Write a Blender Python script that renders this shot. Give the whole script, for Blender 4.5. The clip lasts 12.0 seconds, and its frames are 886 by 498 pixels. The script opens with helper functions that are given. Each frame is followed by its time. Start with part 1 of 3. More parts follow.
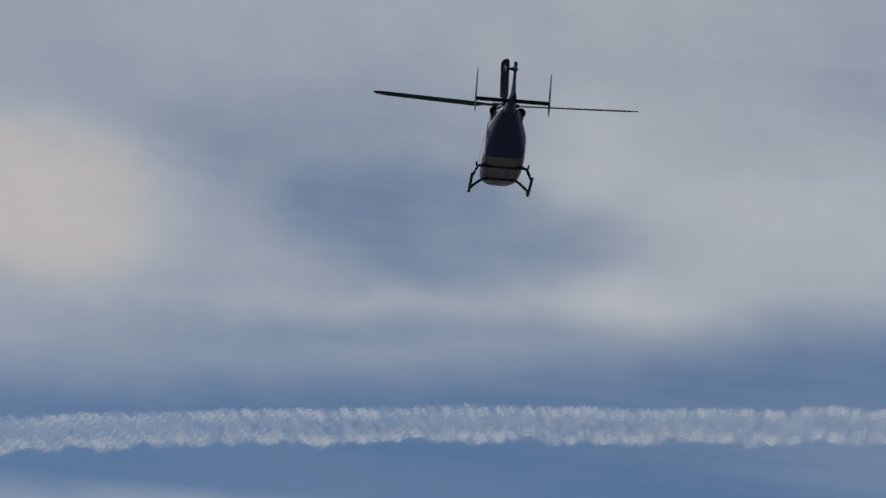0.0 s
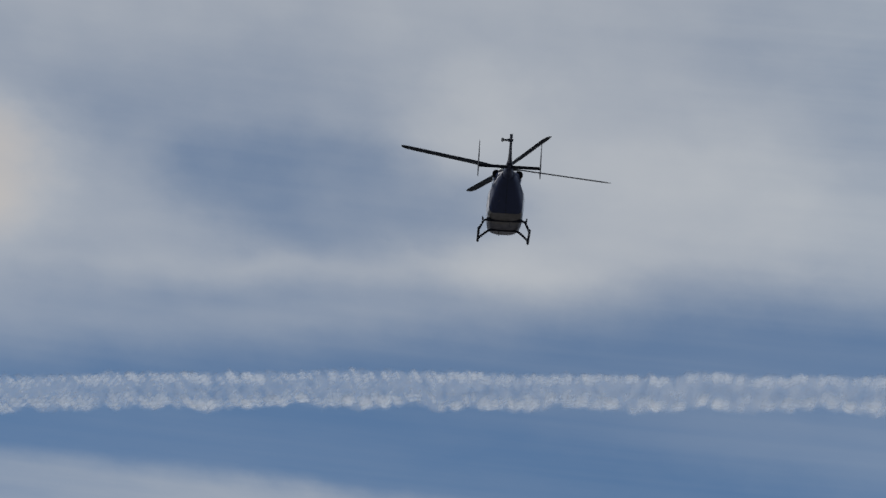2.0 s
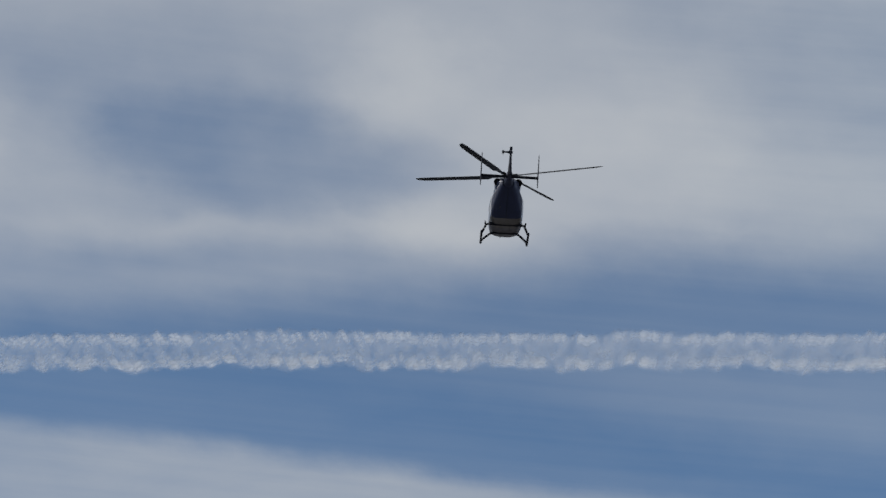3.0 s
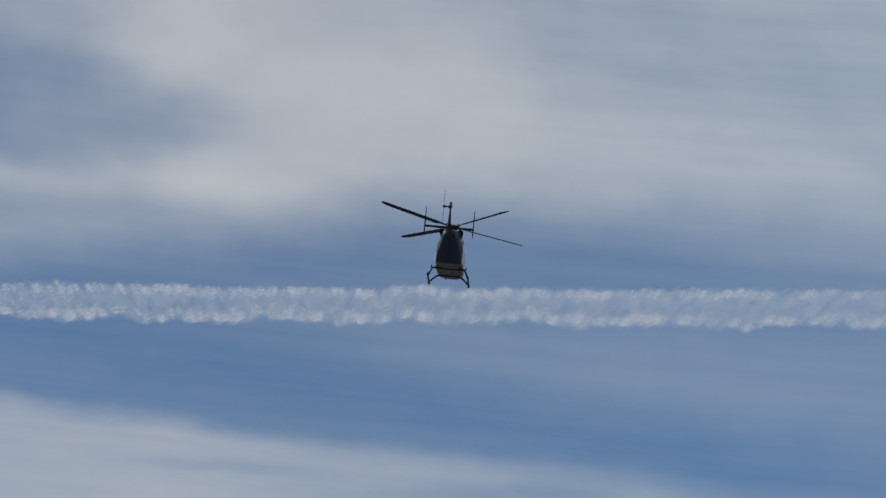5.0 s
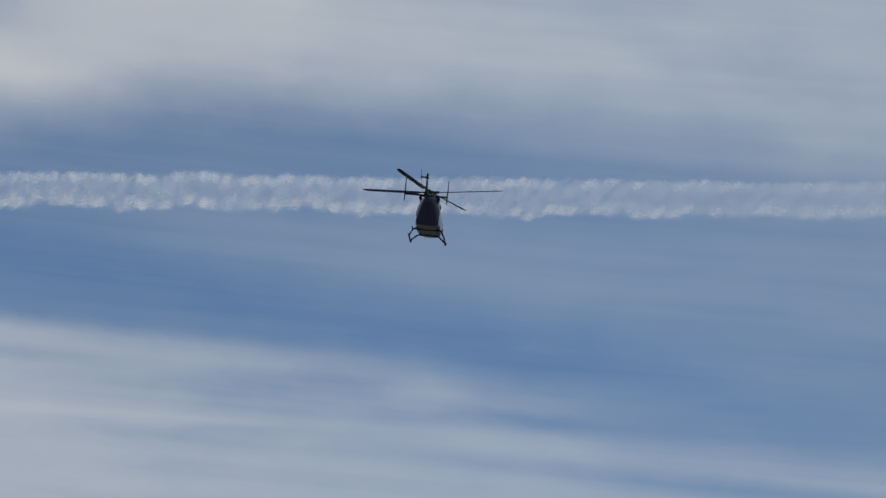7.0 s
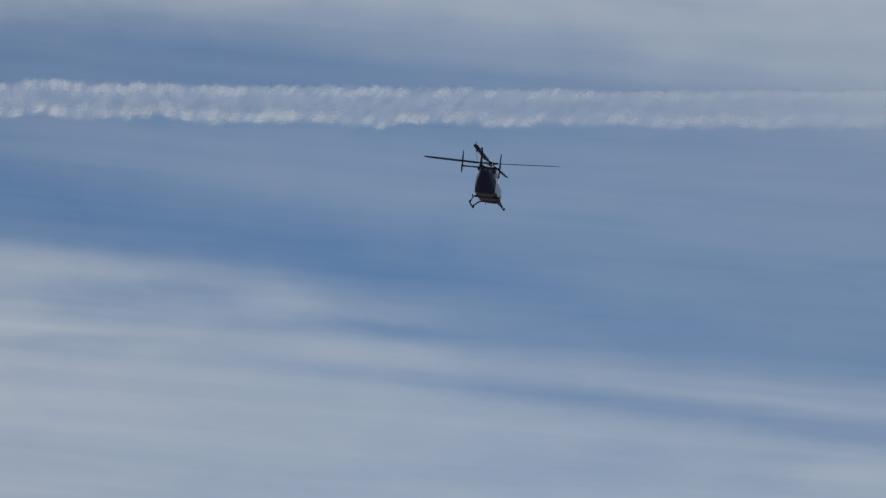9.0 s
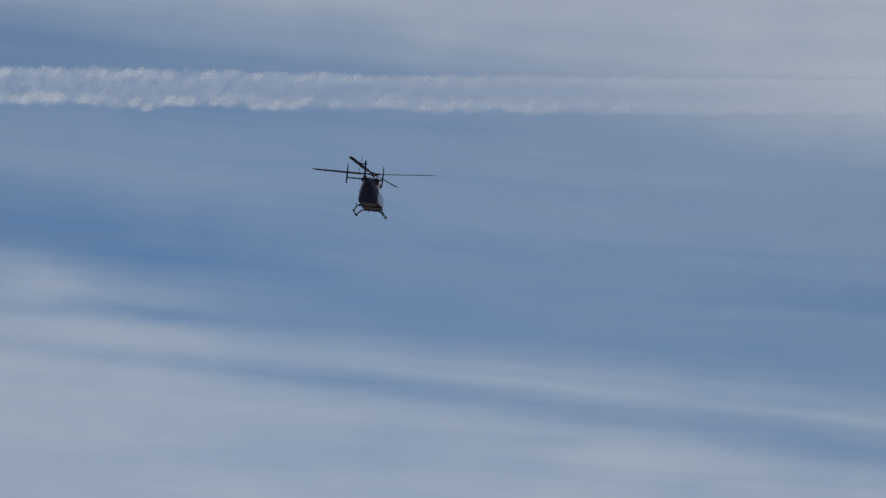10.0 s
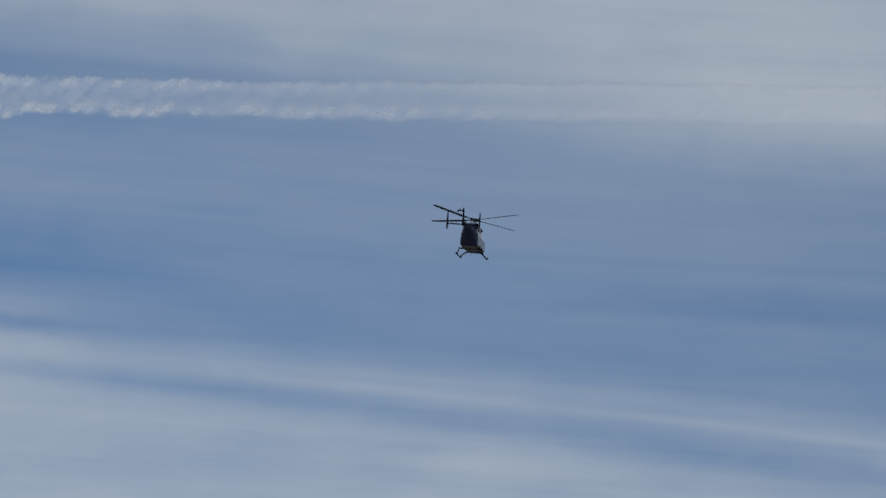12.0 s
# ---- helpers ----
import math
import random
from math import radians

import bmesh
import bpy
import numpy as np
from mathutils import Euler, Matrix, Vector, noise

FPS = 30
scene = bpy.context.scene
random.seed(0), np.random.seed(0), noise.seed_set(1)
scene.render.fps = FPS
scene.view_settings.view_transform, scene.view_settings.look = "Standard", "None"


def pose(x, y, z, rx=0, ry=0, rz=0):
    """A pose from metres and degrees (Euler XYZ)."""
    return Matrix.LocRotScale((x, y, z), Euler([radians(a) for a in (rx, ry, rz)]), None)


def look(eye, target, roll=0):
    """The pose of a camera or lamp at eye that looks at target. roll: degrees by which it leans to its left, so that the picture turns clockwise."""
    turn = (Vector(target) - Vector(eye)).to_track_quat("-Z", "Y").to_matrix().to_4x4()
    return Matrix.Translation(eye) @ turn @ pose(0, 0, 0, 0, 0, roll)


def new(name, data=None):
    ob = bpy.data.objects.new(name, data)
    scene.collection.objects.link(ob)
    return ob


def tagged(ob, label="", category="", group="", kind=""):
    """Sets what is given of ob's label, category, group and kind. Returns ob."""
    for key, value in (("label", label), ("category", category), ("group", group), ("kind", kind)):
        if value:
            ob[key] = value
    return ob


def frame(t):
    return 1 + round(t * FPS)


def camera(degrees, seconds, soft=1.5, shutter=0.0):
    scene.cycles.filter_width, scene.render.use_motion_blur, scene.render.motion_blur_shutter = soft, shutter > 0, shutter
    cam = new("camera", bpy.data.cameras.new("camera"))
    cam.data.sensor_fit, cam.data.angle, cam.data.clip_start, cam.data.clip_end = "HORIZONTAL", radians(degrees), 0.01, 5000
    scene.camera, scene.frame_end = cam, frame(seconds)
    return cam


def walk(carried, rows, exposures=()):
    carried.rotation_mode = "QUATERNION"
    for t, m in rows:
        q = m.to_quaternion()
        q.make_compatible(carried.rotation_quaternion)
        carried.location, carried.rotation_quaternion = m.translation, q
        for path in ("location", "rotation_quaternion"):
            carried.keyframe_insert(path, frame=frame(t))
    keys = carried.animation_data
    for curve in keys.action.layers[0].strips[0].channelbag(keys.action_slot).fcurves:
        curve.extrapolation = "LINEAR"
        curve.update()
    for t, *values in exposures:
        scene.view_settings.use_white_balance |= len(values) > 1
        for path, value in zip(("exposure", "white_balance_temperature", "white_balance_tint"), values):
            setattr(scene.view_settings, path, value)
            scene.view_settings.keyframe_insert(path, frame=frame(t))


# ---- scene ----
# Camera: held by hand on the ground, a long lens that follows the helicopter.
EYE = (0.0, 0.0, 1.7)


def aim(yaw, pitch, roll):
    return pose(*EYE, 90 + pitch, 0, yaw) @ pose(0, 0, 0, 0, 0, roll)


cam = camera(16.0, 12.0, soft=1.5)
walk(cam, [(t, aim(*way)) for t, *way in (
    (0, 1.291, 12.995, 0.279),
    (0.1, 1.162, 12.678, 0.378),
    (0.2, 0.962, 12.432, 0.421),
    (0.3, 0.587, 12.259, 0.426),
    (0.4, 0.064, 12.104, 0.462),
    (0.5, -0.187, 12.093, 0.264),
    (0.7, -0.490, 12.310, 0.148),
    (1, -0.145, 12.415, 0.002),
    (1.5, 0.000, 12.460, 0.000),
    (2, -0.823, 12.373, 0.183),
    (2.5, -1.590, 11.952, 0.322),
    (3, -2.176, 11.638, -0.411),
    (3.2, -2.352, 11.482, -0.463),
    (4.8, -4.844, 10.778, -0.666),
    (5, -6.269, 10.752, -0.703),
    (5.1, -6.789, 10.580, -0.639),
    (5.2, -7.337, 9.921, -0.742),
    (5.3, -7.756, 9.020, -0.698),
    (5.4, -8.188, 8.591, -0.628),
    (5.5, -8.490, 8.277, -0.750),
    (6, -9.273, 8.422, -0.891),
    (6.5, -9.958, 8.718, -1.099),
    (7, -10.254, 8.651, -0.898),
    (7.2, -10.357, 8.417, -0.958),
    (8.8, -12.401, 7.043, -1.183),
    (9, -12.926, 6.937, -1.263),
    (9.2, -13.521, 6.874, -1.197),
    (9.5, -14.875, 6.773, -1.355),
    (9.7, -15.931, 6.697, -1.399),
    (10, -17.189, 6.531, -1.545),
    (10.5, -17.881, 6.380, -2.005),
    (11, -18.176, 6.369, -1.897),
    (11.5, -18.748, 6.524, -1.982),
    (11.7, -19.125, 6.550, -1.986),
    (12, -19.720, 6.576, -1.951),
)], exposures=((0, -0.07), (0.5, 0.0), (3, 0.03), (5, 0.08), (7, 0.11), (9, 0.08), (12, 0.08)))

# ---- world, sun ----
SUN_AZ, SUN_EL = -28.0, 36.0      # degrees right of the first view, and above the horizon

world = bpy.data.worlds.new("sky")
scene.world = world
world.use_nodes = True


class Nodes:
    """Short hand for node trees."""

    def __init__(self, tree):
        self.tree = tree
        tree.nodes.clear()

    def add(self, kind, **values):
        node = self.tree.nodes.new(kind)
        for key, value in values.items():
            setattr(node, key, value)
        return node

    def put(self, socket, value):
        if isinstance(value, bpy.types.NodeSocket):
            self.tree.links.new(value, socket)
        else:
            socket.default_value = value

    def m(self, op, a, b=0.0, c=0.0, clamp=False):
        node = self.add("ShaderNodeMath", operation=op, use_clamp=clamp)
        for socket, value in zip(node.inputs, (a, b, c)):
            self.put(socket, value)
        return node.outputs[0]

    def xyz(self, x, y, z):
        node = self.add("ShaderNodeCombineXYZ")
        for socket, value in zip(node.inputs, (x, y, z)):
            self.put(socket, value)
        return node.outputs[0]

    def noise(self, vector, scale, detail=4.0, rough=0.5, lean=0.0):
        node = self.add("ShaderNodeTexNoise")
        self.put(node.inputs["Vector"], vector)
        node.inputs["Scale"].default_value = scale
        node.inputs["Detail"].default_value = detail
        node.inputs["Roughness"].default_value = rough
        node.inputs["Distortion"].default_value = lean
        return node.outputs["Fac"]

    def ramp(self, value, lo, hi, to_lo=0.0, to_hi=1.0, soft=True):
        node = self.add("ShaderNodeMapRange", interpolation_type="SMOOTHSTEP" if soft else "LINEAR", clamp=True)
        for socket, v in zip(node.inputs, (value, lo, hi, to_lo, to_hi)):
            self.put(socket, v)
        return node.outputs[0]

    def mix(self, fac, a, b, blend="MIX"):
        node = self.add("ShaderNodeMix", data_type="RGBA", blend_type=blend)
        self.put(node.inputs[0], fac)
        for socket, value in ((node.inputs[6], a), (node.inputs[7], b)):
            self.put(socket, (*value, 1.0) if isinstance(value, tuple) else value)
        return node.outputs[2]

    def sum(self, *values):
        total = values[0]
        for value in values[1:]:
            total = self.m("ADD", total, value)
        return total


def build_sky():
    n = Nodes(world.node_tree)
    m = n.m
    way = n.add("ShaderNodeTexCoord").outputs["Generated"]
    split = n.add("ShaderNodeSeparateXYZ")
    n.put(split.inputs[0], way)
    x, y, z = split.outputs
    az = m("MULTIPLY", m("ARCTAN2", x, y), 180 / math.pi)
    el = m("MULTIPLY", m("ARCSINE", z), 180 / math.pi)

    def grain(a, e, seed, detail=5.0, rough=0.5, lean=0.0):
        """Noise about zero, stretched along the streaks, which fall slowly to the right."""
        slant = m("ADD", el, m("MULTIPLY", az, 0.10))
        vector = n.xyz(m("MULTIPLY", az, a), m("MULTIPLY", slant, e), seed)
        return m("SUBTRACT", n.noise(vector, 1.0, detail, rough, lean), 0.5)

    # slow drift of all outlines, and a finer fray
    drift_a, drift_e = m("MULTIPLY", grain(0.16, 0.3, 1.0, 3.0), 2.4), m("MULTIPLY", grain(0.2, 0.4, 7.3, 3.0), 0.8)
    fray_a, fray_e = m("MULTIPLY", grain(0.8, 1.1, 3.7, 5.0, 0.55), 1.3), m("MULTIPLY", grain(0.8, 1.1, 5.9, 5.0, 0.55), 0.50)
    wa, we = n.sum(az, drift_a, fray_a), n.sum(el, drift_e, fray_e)
    fibre, streak = grain(0.10, 0.9, 2.0, 5.0, 0.45, 0.3), grain(0.07, 3.2, 5.0, 3.0)
    mottle, billow = grain(0.45, 1.3, 9.0, 6.0, 0.55, 0.3), grain(0.28, 0.5, 4.0, 7.0, 0.55)

    def blob(ca, ce, ra, re, tilt, amount, crisp=1.0):
        c, s = math.cos(radians(tilt)), math.sin(radians(tilt))
        da, de = m("SUBTRACT", wa, ca), m("SUBTRACT", we, ce)
        u = m("DIVIDE", m("ADD", m("MULTIPLY", da, c), m("MULTIPLY", de, s)), ra)
        v = m("DIVIDE", m("SUBTRACT", m("MULTIPLY", de, c), m("MULTIPLY", da, s)), re)
        q = m("POWER", m("ADD", m("MULTIPLY", u, u), m("MULTIPLY", v, v)), crisp)
        return m("MULTIPLY", m("EXPONENT", m("MULTIPLY", q, -0.7)), amount)

    def line(rows):
        """Height of a broken line over the azimuth."""
        (a0, e0), (a1, e1) = rows[:2]
        slope = (e1 - e0) / (a1 - a0)
        out = m("ADD", m("MULTIPLY", m("SUBTRACT", az, a0), slope), e0)
        for (p, ep), (q, eq) in zip(rows[1:], rows[2:]):
            out = m("ADD", out, m("MULTIPLY", m("MAXIMUM", m("SUBTRACT", az, p), 0.0), (eq - ep) / (q - p) - slope))
            slope = (eq - ep) / (q - p)
        return out

    def band(off, width, amount):
        q = m("DIVIDE", off, width)
        return m("MULTIPLY", m("EXPONENT", m("MULTIPLY", m("MULTIPLY", q, q), -1.0)), amount)

    # upper deck of cloud
    above = m("SUBTRACT", n.sum(el, m("MULTIPLY", drift_e, 0.6), fray_e), line(UPPER_RIM))
    above = m("MULTIPLY", above, n.ramp(az, 8.0, 14.0, 1.0, 0.7))
    deck = n.ramp(above, -0.8, 0.9)
    combed = n.ramp(az, 2.0, 11.0)
    upper = n.sum(line(((-12, 0.58), (-1, 0.58), (5, 0.66), (14, 0.64), (30, 0.62))), m("MULTIPLY", billow, 0.34), m("MULTIPLY", grain(0.5, 0.6, 21.0, 6.0, 0.5), 0.22),
                  m("MULTIPLY", m("ADD", m("MULTIPLY", fibre, 0.22), m("ADD", m("MULTIPLY", mottle, 0.14), m("MULTIPLY", streak, 0.14))), combed),
                  *(blob(*row) for row in UPPER_LIGHT + UPPER_SHADE))
    upper = m("MULTIPLY", deck, m("MAXIMUM", upper, 0.1))
    # lower deck: a crisp upper rim, a long bright ridge, and a clear gap that opens under the ridge
    edge = n.ramp(az, 6.0, 14.0, 1.0, 0.30)
    below = m("MULTIPLY", m("SUBTRACT", line(LOWER_RIM), n.sum(el, m("MULTIPLY", drift_e, 0.2), m("MULTIPLY", fray_e, n.ramp(az, 3.0, 9.0, 0.75, 0.4)))), edge)
    lower = n.ramp(below, -0.18, 0.40)
    curve = m("ADD", m("MULTIPLY", m("MULTIPLY", az, az), -0.0022), m("ADD", m("MULTIPLY", az, -0.045), 5.98))
    off = m("SUBTRACT", n.sum(el, m("MULTIPLY", fray_e, 0.16)), curve)
    over, under = line(((-9, 0.34), (-4, 0.58), (1, 0.68), (5, 0.52), (11, 0.22), (30, 0.22))), n.ramp(az, -3.0, 17.0, 0.68, 0.38)
    side = n.ramp(off, 0.3, -0.3)
    body = n.sum(over, m("MULTIPLY", m("SUBTRACT", under, over), side), m("MULTIPLY", fibre, 0.16), m("MULTIPLY", mottle, 0.26), m("MULTIPLY", streak, 0.22), m("MULTIPLY", billow, 0.20),
                 band(off, n.ramp(az, 4.0, 20.0, 0.13, 0.22), n.ramp(az, 1.0, 20.0, 0.10, 0.22)),
                 band(m("ADD", off, 0.34), 0.10, n.ramp(az, 14.0, 20.0, 0.0, 0.18)),
                 band(m("ADD", off, n.ramp(az, 9.0, 27.0, 0.46, 0.98, False)), n.ramp(az, 8.0, 26.0, 0.16, 0.34), n.ramp(az, 7.0, 19.0, -0.05, -0.25)),
                 *(blob(*row) for row in LOWER))
    lower = m("MULTIPLY", lower, m("MAXIMUM", body, 0.03))
    veil = n.sum(line(((-12, 0.07), (-2, 0.07), (12, 0.17), (20, 0.195), (30, 0.195))), m("MULTIPLY", fibre, 0.15), m("MULTIPLY", mottle, 0.10), m("MULTIPLY", streak, 0.14), *(blob(*row) for row in VEIL))
    veil = m("MAXIMUM", veil, 0.0)
    cover = m("ADD", veil, m("MULTIPLY", m("SUBTRACT", 1.0, veil), m("ADD", upper, lower)), clamp=True)

    air = n.add("ShaderNodeTexSky", sky_type="NISHITA", sun_disc=False, sun_elevation=radians(SUN_EL),
                sun_rotation=radians(SUN_AZ), air_density=1.0, dust_density=0.1, ozone_density=3.0)
    # the clear air above the haze
    n.put(air.inputs[0], n.xyz(x, y, m("ADD", z, 0.55)))
    haze = n.ramp(az, 2.0, 15.0, 1.0, 1.12)
    clear = n.mix(1.0, n.mix(1.0, air.outputs[0], AIR, "MULTIPLY"), n.xyz(haze, haze, haze), "MULTIPLY")
    glow = n.ramp(m("ADD", blob(-9.5, 13.8, 3.0, 1.4, -8, 1.0, 1.8), m("MULTIPLY", billow, 0.4)), 0.2, 0.9)
    high = n.mix(n.ramp(az, 4.0, 14.0), n.mix(glow, CLOUD, CLOUD_WARM), CLOUD_FAR)
    low = n.mix(n.ramp(az, 1.0, 15.0), CLOUD_LOW, CLOUD_FAR)
    out = n.mix(cover, clear, n.mix(n.ramp(above, -0.8, 0.2), low, high))
    back = n.add("ShaderNodeBackground")
    n.put(back.inputs[0], out)
    back.inputs[1].default_value = 1.0
    n.put(n.add("ShaderNodeOutputWorld").inputs[0], back.outputs[0])


AIR = (0.0608, 0.0725, 0.0738)
CLOUD_LOW, CLOUD_FAR = (0.425, 0.455, 0.495), (0.42, 0.462, 0.51)
CLOUD, CLOUD_WARM = (0.457, 0.481, 0.514), (0.505, 0.487, 0.478)
# azimuth and height of the decks' rims, in degrees
UPPER_RIM = ((-10, 10.6), (-2, 10.7), (2, 10.92), (5, 11.42), (7.5, 11.45), (9.7, 11.25), (12, 10.87), (16.6, 10.2), (20, 9.7), (26, 8.4), (30, 7.7))
LOWER_RIM = ((-9.4, 8.8), (-2.9, 8.32), (0.3, 7.88), (4.5, 7.27), (9.67, 6.72), (10.7, 6.48), (12.0, 6.15), (13.5, 5.60), (16.5, 4.98), (21, 4.34), (28, 3.30))
# azimuth, height, half width, half height, tilt (degrees), amount, crispness
UPPER_LIGHT = (
    (0.0, 17.6, 9.0, 1.2, 0, 0.12, 1.0),
    (-9.2, 13.8, 3.2, 1.45, -8, 0.38, 2.6),
    (-3.6, 12.07, 4.6, 0.16, 0, 0.11, 1.0),
    (2.2, 11.85, 1.3, 0.60, -10, 0.18, 1.8),
    (1.5, 14.9, 1.4, 0.9, 30, 0.24, 1.5),
    (3.5, 14.6, 2.6, 1.3, 0, 0.10, 1.2),
    (6.0, 13.1, 3.2, 1.0, -10, 0.18, 1.5),
    (11.5, 12.3, 2.5, 0.5, -8, 0.10, 1.2),
    (2.7, 12.2, 1.9, 0.5, 0, 0.12, 1.4),
    (25.5, 9.3, 3.0, 0.6, -6, 0.10, 1.0),
)
UPPER_SHADE = (
    (-1.6, 13.35, 2.4, 1.05, -8, -0.32, 2.4),
    (1.2, 13.2, 0.95, 0.6, 20, -0.17, 1.6),
    (-7.5, 11.3, 2.5, 0.5, 0, -0.12, 1.0),
    (-4.6, 14.5, 2.6, 1.1, -14, -0.15, 1.2),
    (-2.0, 15.3, 2.0, 0.7, -10, -0.06, 1.2),
    (-2.0, 11.45, 3.3, 0.28, 1, -0.18, 1.2),
    (6.3, 16.3, 2.5, 1.2, 0, -0.13, 1.0),
    (10.5, 14.3, 3.0, 0.9, -8, -0.16, 1.3),
    (15.8, 11.7, 2.2, 0.3, -14, -0.14, 1.2),
    (15.3, 10.5, 3.0, 0.22, -9, -0.08, 1.2),
)
LOWER = (
    (7.2, 6.25, 2.4, 0.26, -4, -0.20, 1.3),
    (2.0, 6.88, 1.6, 0.12, -2, -0.15, 1.0),
    (9.7, 6.05, 0.75, 0.25, 0, 0.16, 1.3),
    (11.5, 5.52, 1.2, 0.15, -8, -0.18, 1.2),
    (6.9, 5.32, 1.8, 0.12, -4, -0.12, 1.0),
    (8.5, 3.95, 4.0, 0.6, -5, 0.06, 1.2),
    (1.0, 5.2, 3.0, 1.2, 0, 0.08, 1.0),
    (20.8, 2.75, 2.2, 0.32, -6, 0.14, 1.2),
    (22.0, 1.6, 8.0, 0.6, -4, 0.10, 1.2),
)
VEIL = (
    (9.0, 8.6, 5.0, 0.6, -6, 0.10, 1.2),
    (20.0, 7.8, 6.0, 1.2, -6, 0.08, 1.0),
    (26.0, 8.5, 4.0, 0.8, -5, 0.20, 1.0),
    (9.5, 7.05, 9.0, 0.4, -11.2, -0.07, 1.2),
    (12.5, 6.9, 2.5, 0.5, -11, -0.06, 1.2),
    (26.0, 5.2, 3.0, 0.2, -4, -0.08, 1.0),
)
build_sky()

sun = new("sun", bpy.data.lights.new("sun", "SUN"))
sun.data.energy, sun.data.angle, sun.data.color = 2.6, radians(0.6), (1.0, 0.97, 0.92)
sun.matrix_world = look((0, 0, 0), (
    -math.sin(radians(SUN_AZ)) * math.cos(radians(SUN_EL)), -math.cos(radians(SUN_AZ)) * math.cos(radians(SUN_EL)), -math.sin(radians(SUN_EL))))


# ---- materials ----
def surface(name, colour, rough, metal=0.0, dirt=0.25, scale=3.0, bump=0.15, coat=0.0, emit=None, grime=(0.05, 0.045, 0.04), shine=0.5):
    mat = bpy.data.materials.new(name)
    mat.use_nodes = True
    n = Nodes(mat.node_tree)
    at = n.add("ShaderNodeTexCoord").outputs["Object"]
    coarse, fine = n.noise(at, scale, 5.0, 0.6), n.noise(at, scale * 14, 3.0, 0.6)
    worn = n.m("ADD", n.ramp(coarse, 0.42, 0.75), n.ramp(fine, 0.5, 0.85, 0.0, 0.5), clamp=True)
    col = n.mix(n.m("MULTIPLY", worn, dirt), colour, grime)
    bsdf = n.add("ShaderNodeBsdfPrincipled")
    n.put(bsdf.inputs["Base Color"], col)
    n.put(bsdf.inputs["Roughness"], n.ramp(coarse, 0.3, 0.7, max(rough - 0.08, 0.02), min(rough + 0.12, 1.0)))
    bsdf.inputs["Metallic"].default_value = metal
    bsdf.inputs["Coat Weight"].default_value = coat
    bsdf.inputs["Specular IOR Level"].default_value = shine
    bsdf.inputs["Coat Roughness"].default_value = 0.12
    relief = n.add("ShaderNodeBump")
    relief.inputs["Strength"].default_value = bump
    relief.inputs["Distance"].default_value = 0.01
    n.put(relief.inputs["Height"], fine)
    n.put(bsdf.inputs["Normal"], relief.outputs[0])
    if emit:
        bsdf.inputs["Emission Color"].default_value = (*emit[:3], 1)
        bsdf.inputs["Emission Strength"].default_value = emit[3]
    n.put(n.add("ShaderNodeOutputMaterial").inputs[0], bsdf.outputs[0])
    return mat


NAVY = surface("navy_paint", (0.050, 0.060, 0.112), 0.55, dirt=0.15, shine=0.12)
WHITE = surface("silver_paint", (0.48, 0.49, 0.53), 0.4, dirt=0.45, coat=0.4, grime=(0.16, 0.16, 0.17))
CREAM = surface("cream_paint", (0.115, 0.104, 0.100), 0.45, dirt=0.4, grime=(0.12, 0.10, 0.08))
# underside of the hull: its shade is put into this darker grey, under the grime
GREY = surface("shaded_belly", (0.112, 0.106, 0.130), 0.5, dirt=0.6, grime=(0.05, 0.045, 0.05))
DARK = surface("dark_composite", (0.041, 0.049, 0.064), 0.6, dirt=0.25, scale=2.0, shine=0.12)
TAIL = surface("matt_navy_paint", (0.030, 0.035, 0.052), 0.85, dirt=0.2, shine=0.02)
BLACK = surface("sooty_dark_inside", (0.008, 0.008, 0.009), 0.9, dirt=0.1, shine=0.02)
METAL = surface("worn_titanium", (0.30, 0.29, 0.28), 0.35, metal=0.9, dirt=0.4)
SOOT = surface("sooty_steel", (0.03, 0.028, 0.027), 0.7, metal=0.3, dirt=0.5, shine=0.2)
POLISHED = surface("polished_steel", (0.62, 0.60, 0.57), 0.16, metal=1.0, dirt=0.15, bump=0.05)
BRUSHED = surface("brushed_steel", (0.66, 0.64, 0.60), 0.42, metal=1.0, dirt=0.1, bump=0.03)
STEEL = surface("black_tube", (0.025, 0.027, 0.037), 0.6, dirt=0.25, shine=0.08)
GLASS = surface("tinted_glass", (0.012, 0.014, 0.018), 0.06, dirt=0.05, bump=0.0, coat=1.0)
RED = surface("red_lens", (0.30, 0.02, 0.02), 0.15, dirt=0.05, bump=0.0, emit=(1.0, 0.07, 0.13, 7.0))


def ground_material():
    mat = bpy.data.materials.new("dry_field")
    mat.use_nodes = True
    n = Nodes(mat.node_tree)
    at = n.add("ShaderNodeTexCoord").outputs["Object"]
    big, small = n.noise(at, 0.006, 5.0), n.noise(at, 0.6, 5.0)
    col = n.mix(n.ramp(big, 0.4, 0.6), (0.088, 0.088, 0.090), (0.122, 0.120, 0.122))
    col = n.mix(n.m("MULTIPLY", small, 0.5), col, (0.055, 0.054, 0.054))
    bsdf = n.add("ShaderNodeBsdfPrincipled")
    n.put(bsdf.inputs["Base Color"], col)
    bsdf.inputs["Roughness"].default_value = 0.95
    n.put(n.add("ShaderNodeOutputMaterial").inputs[0], bsdf.outputs[0])
    return mat


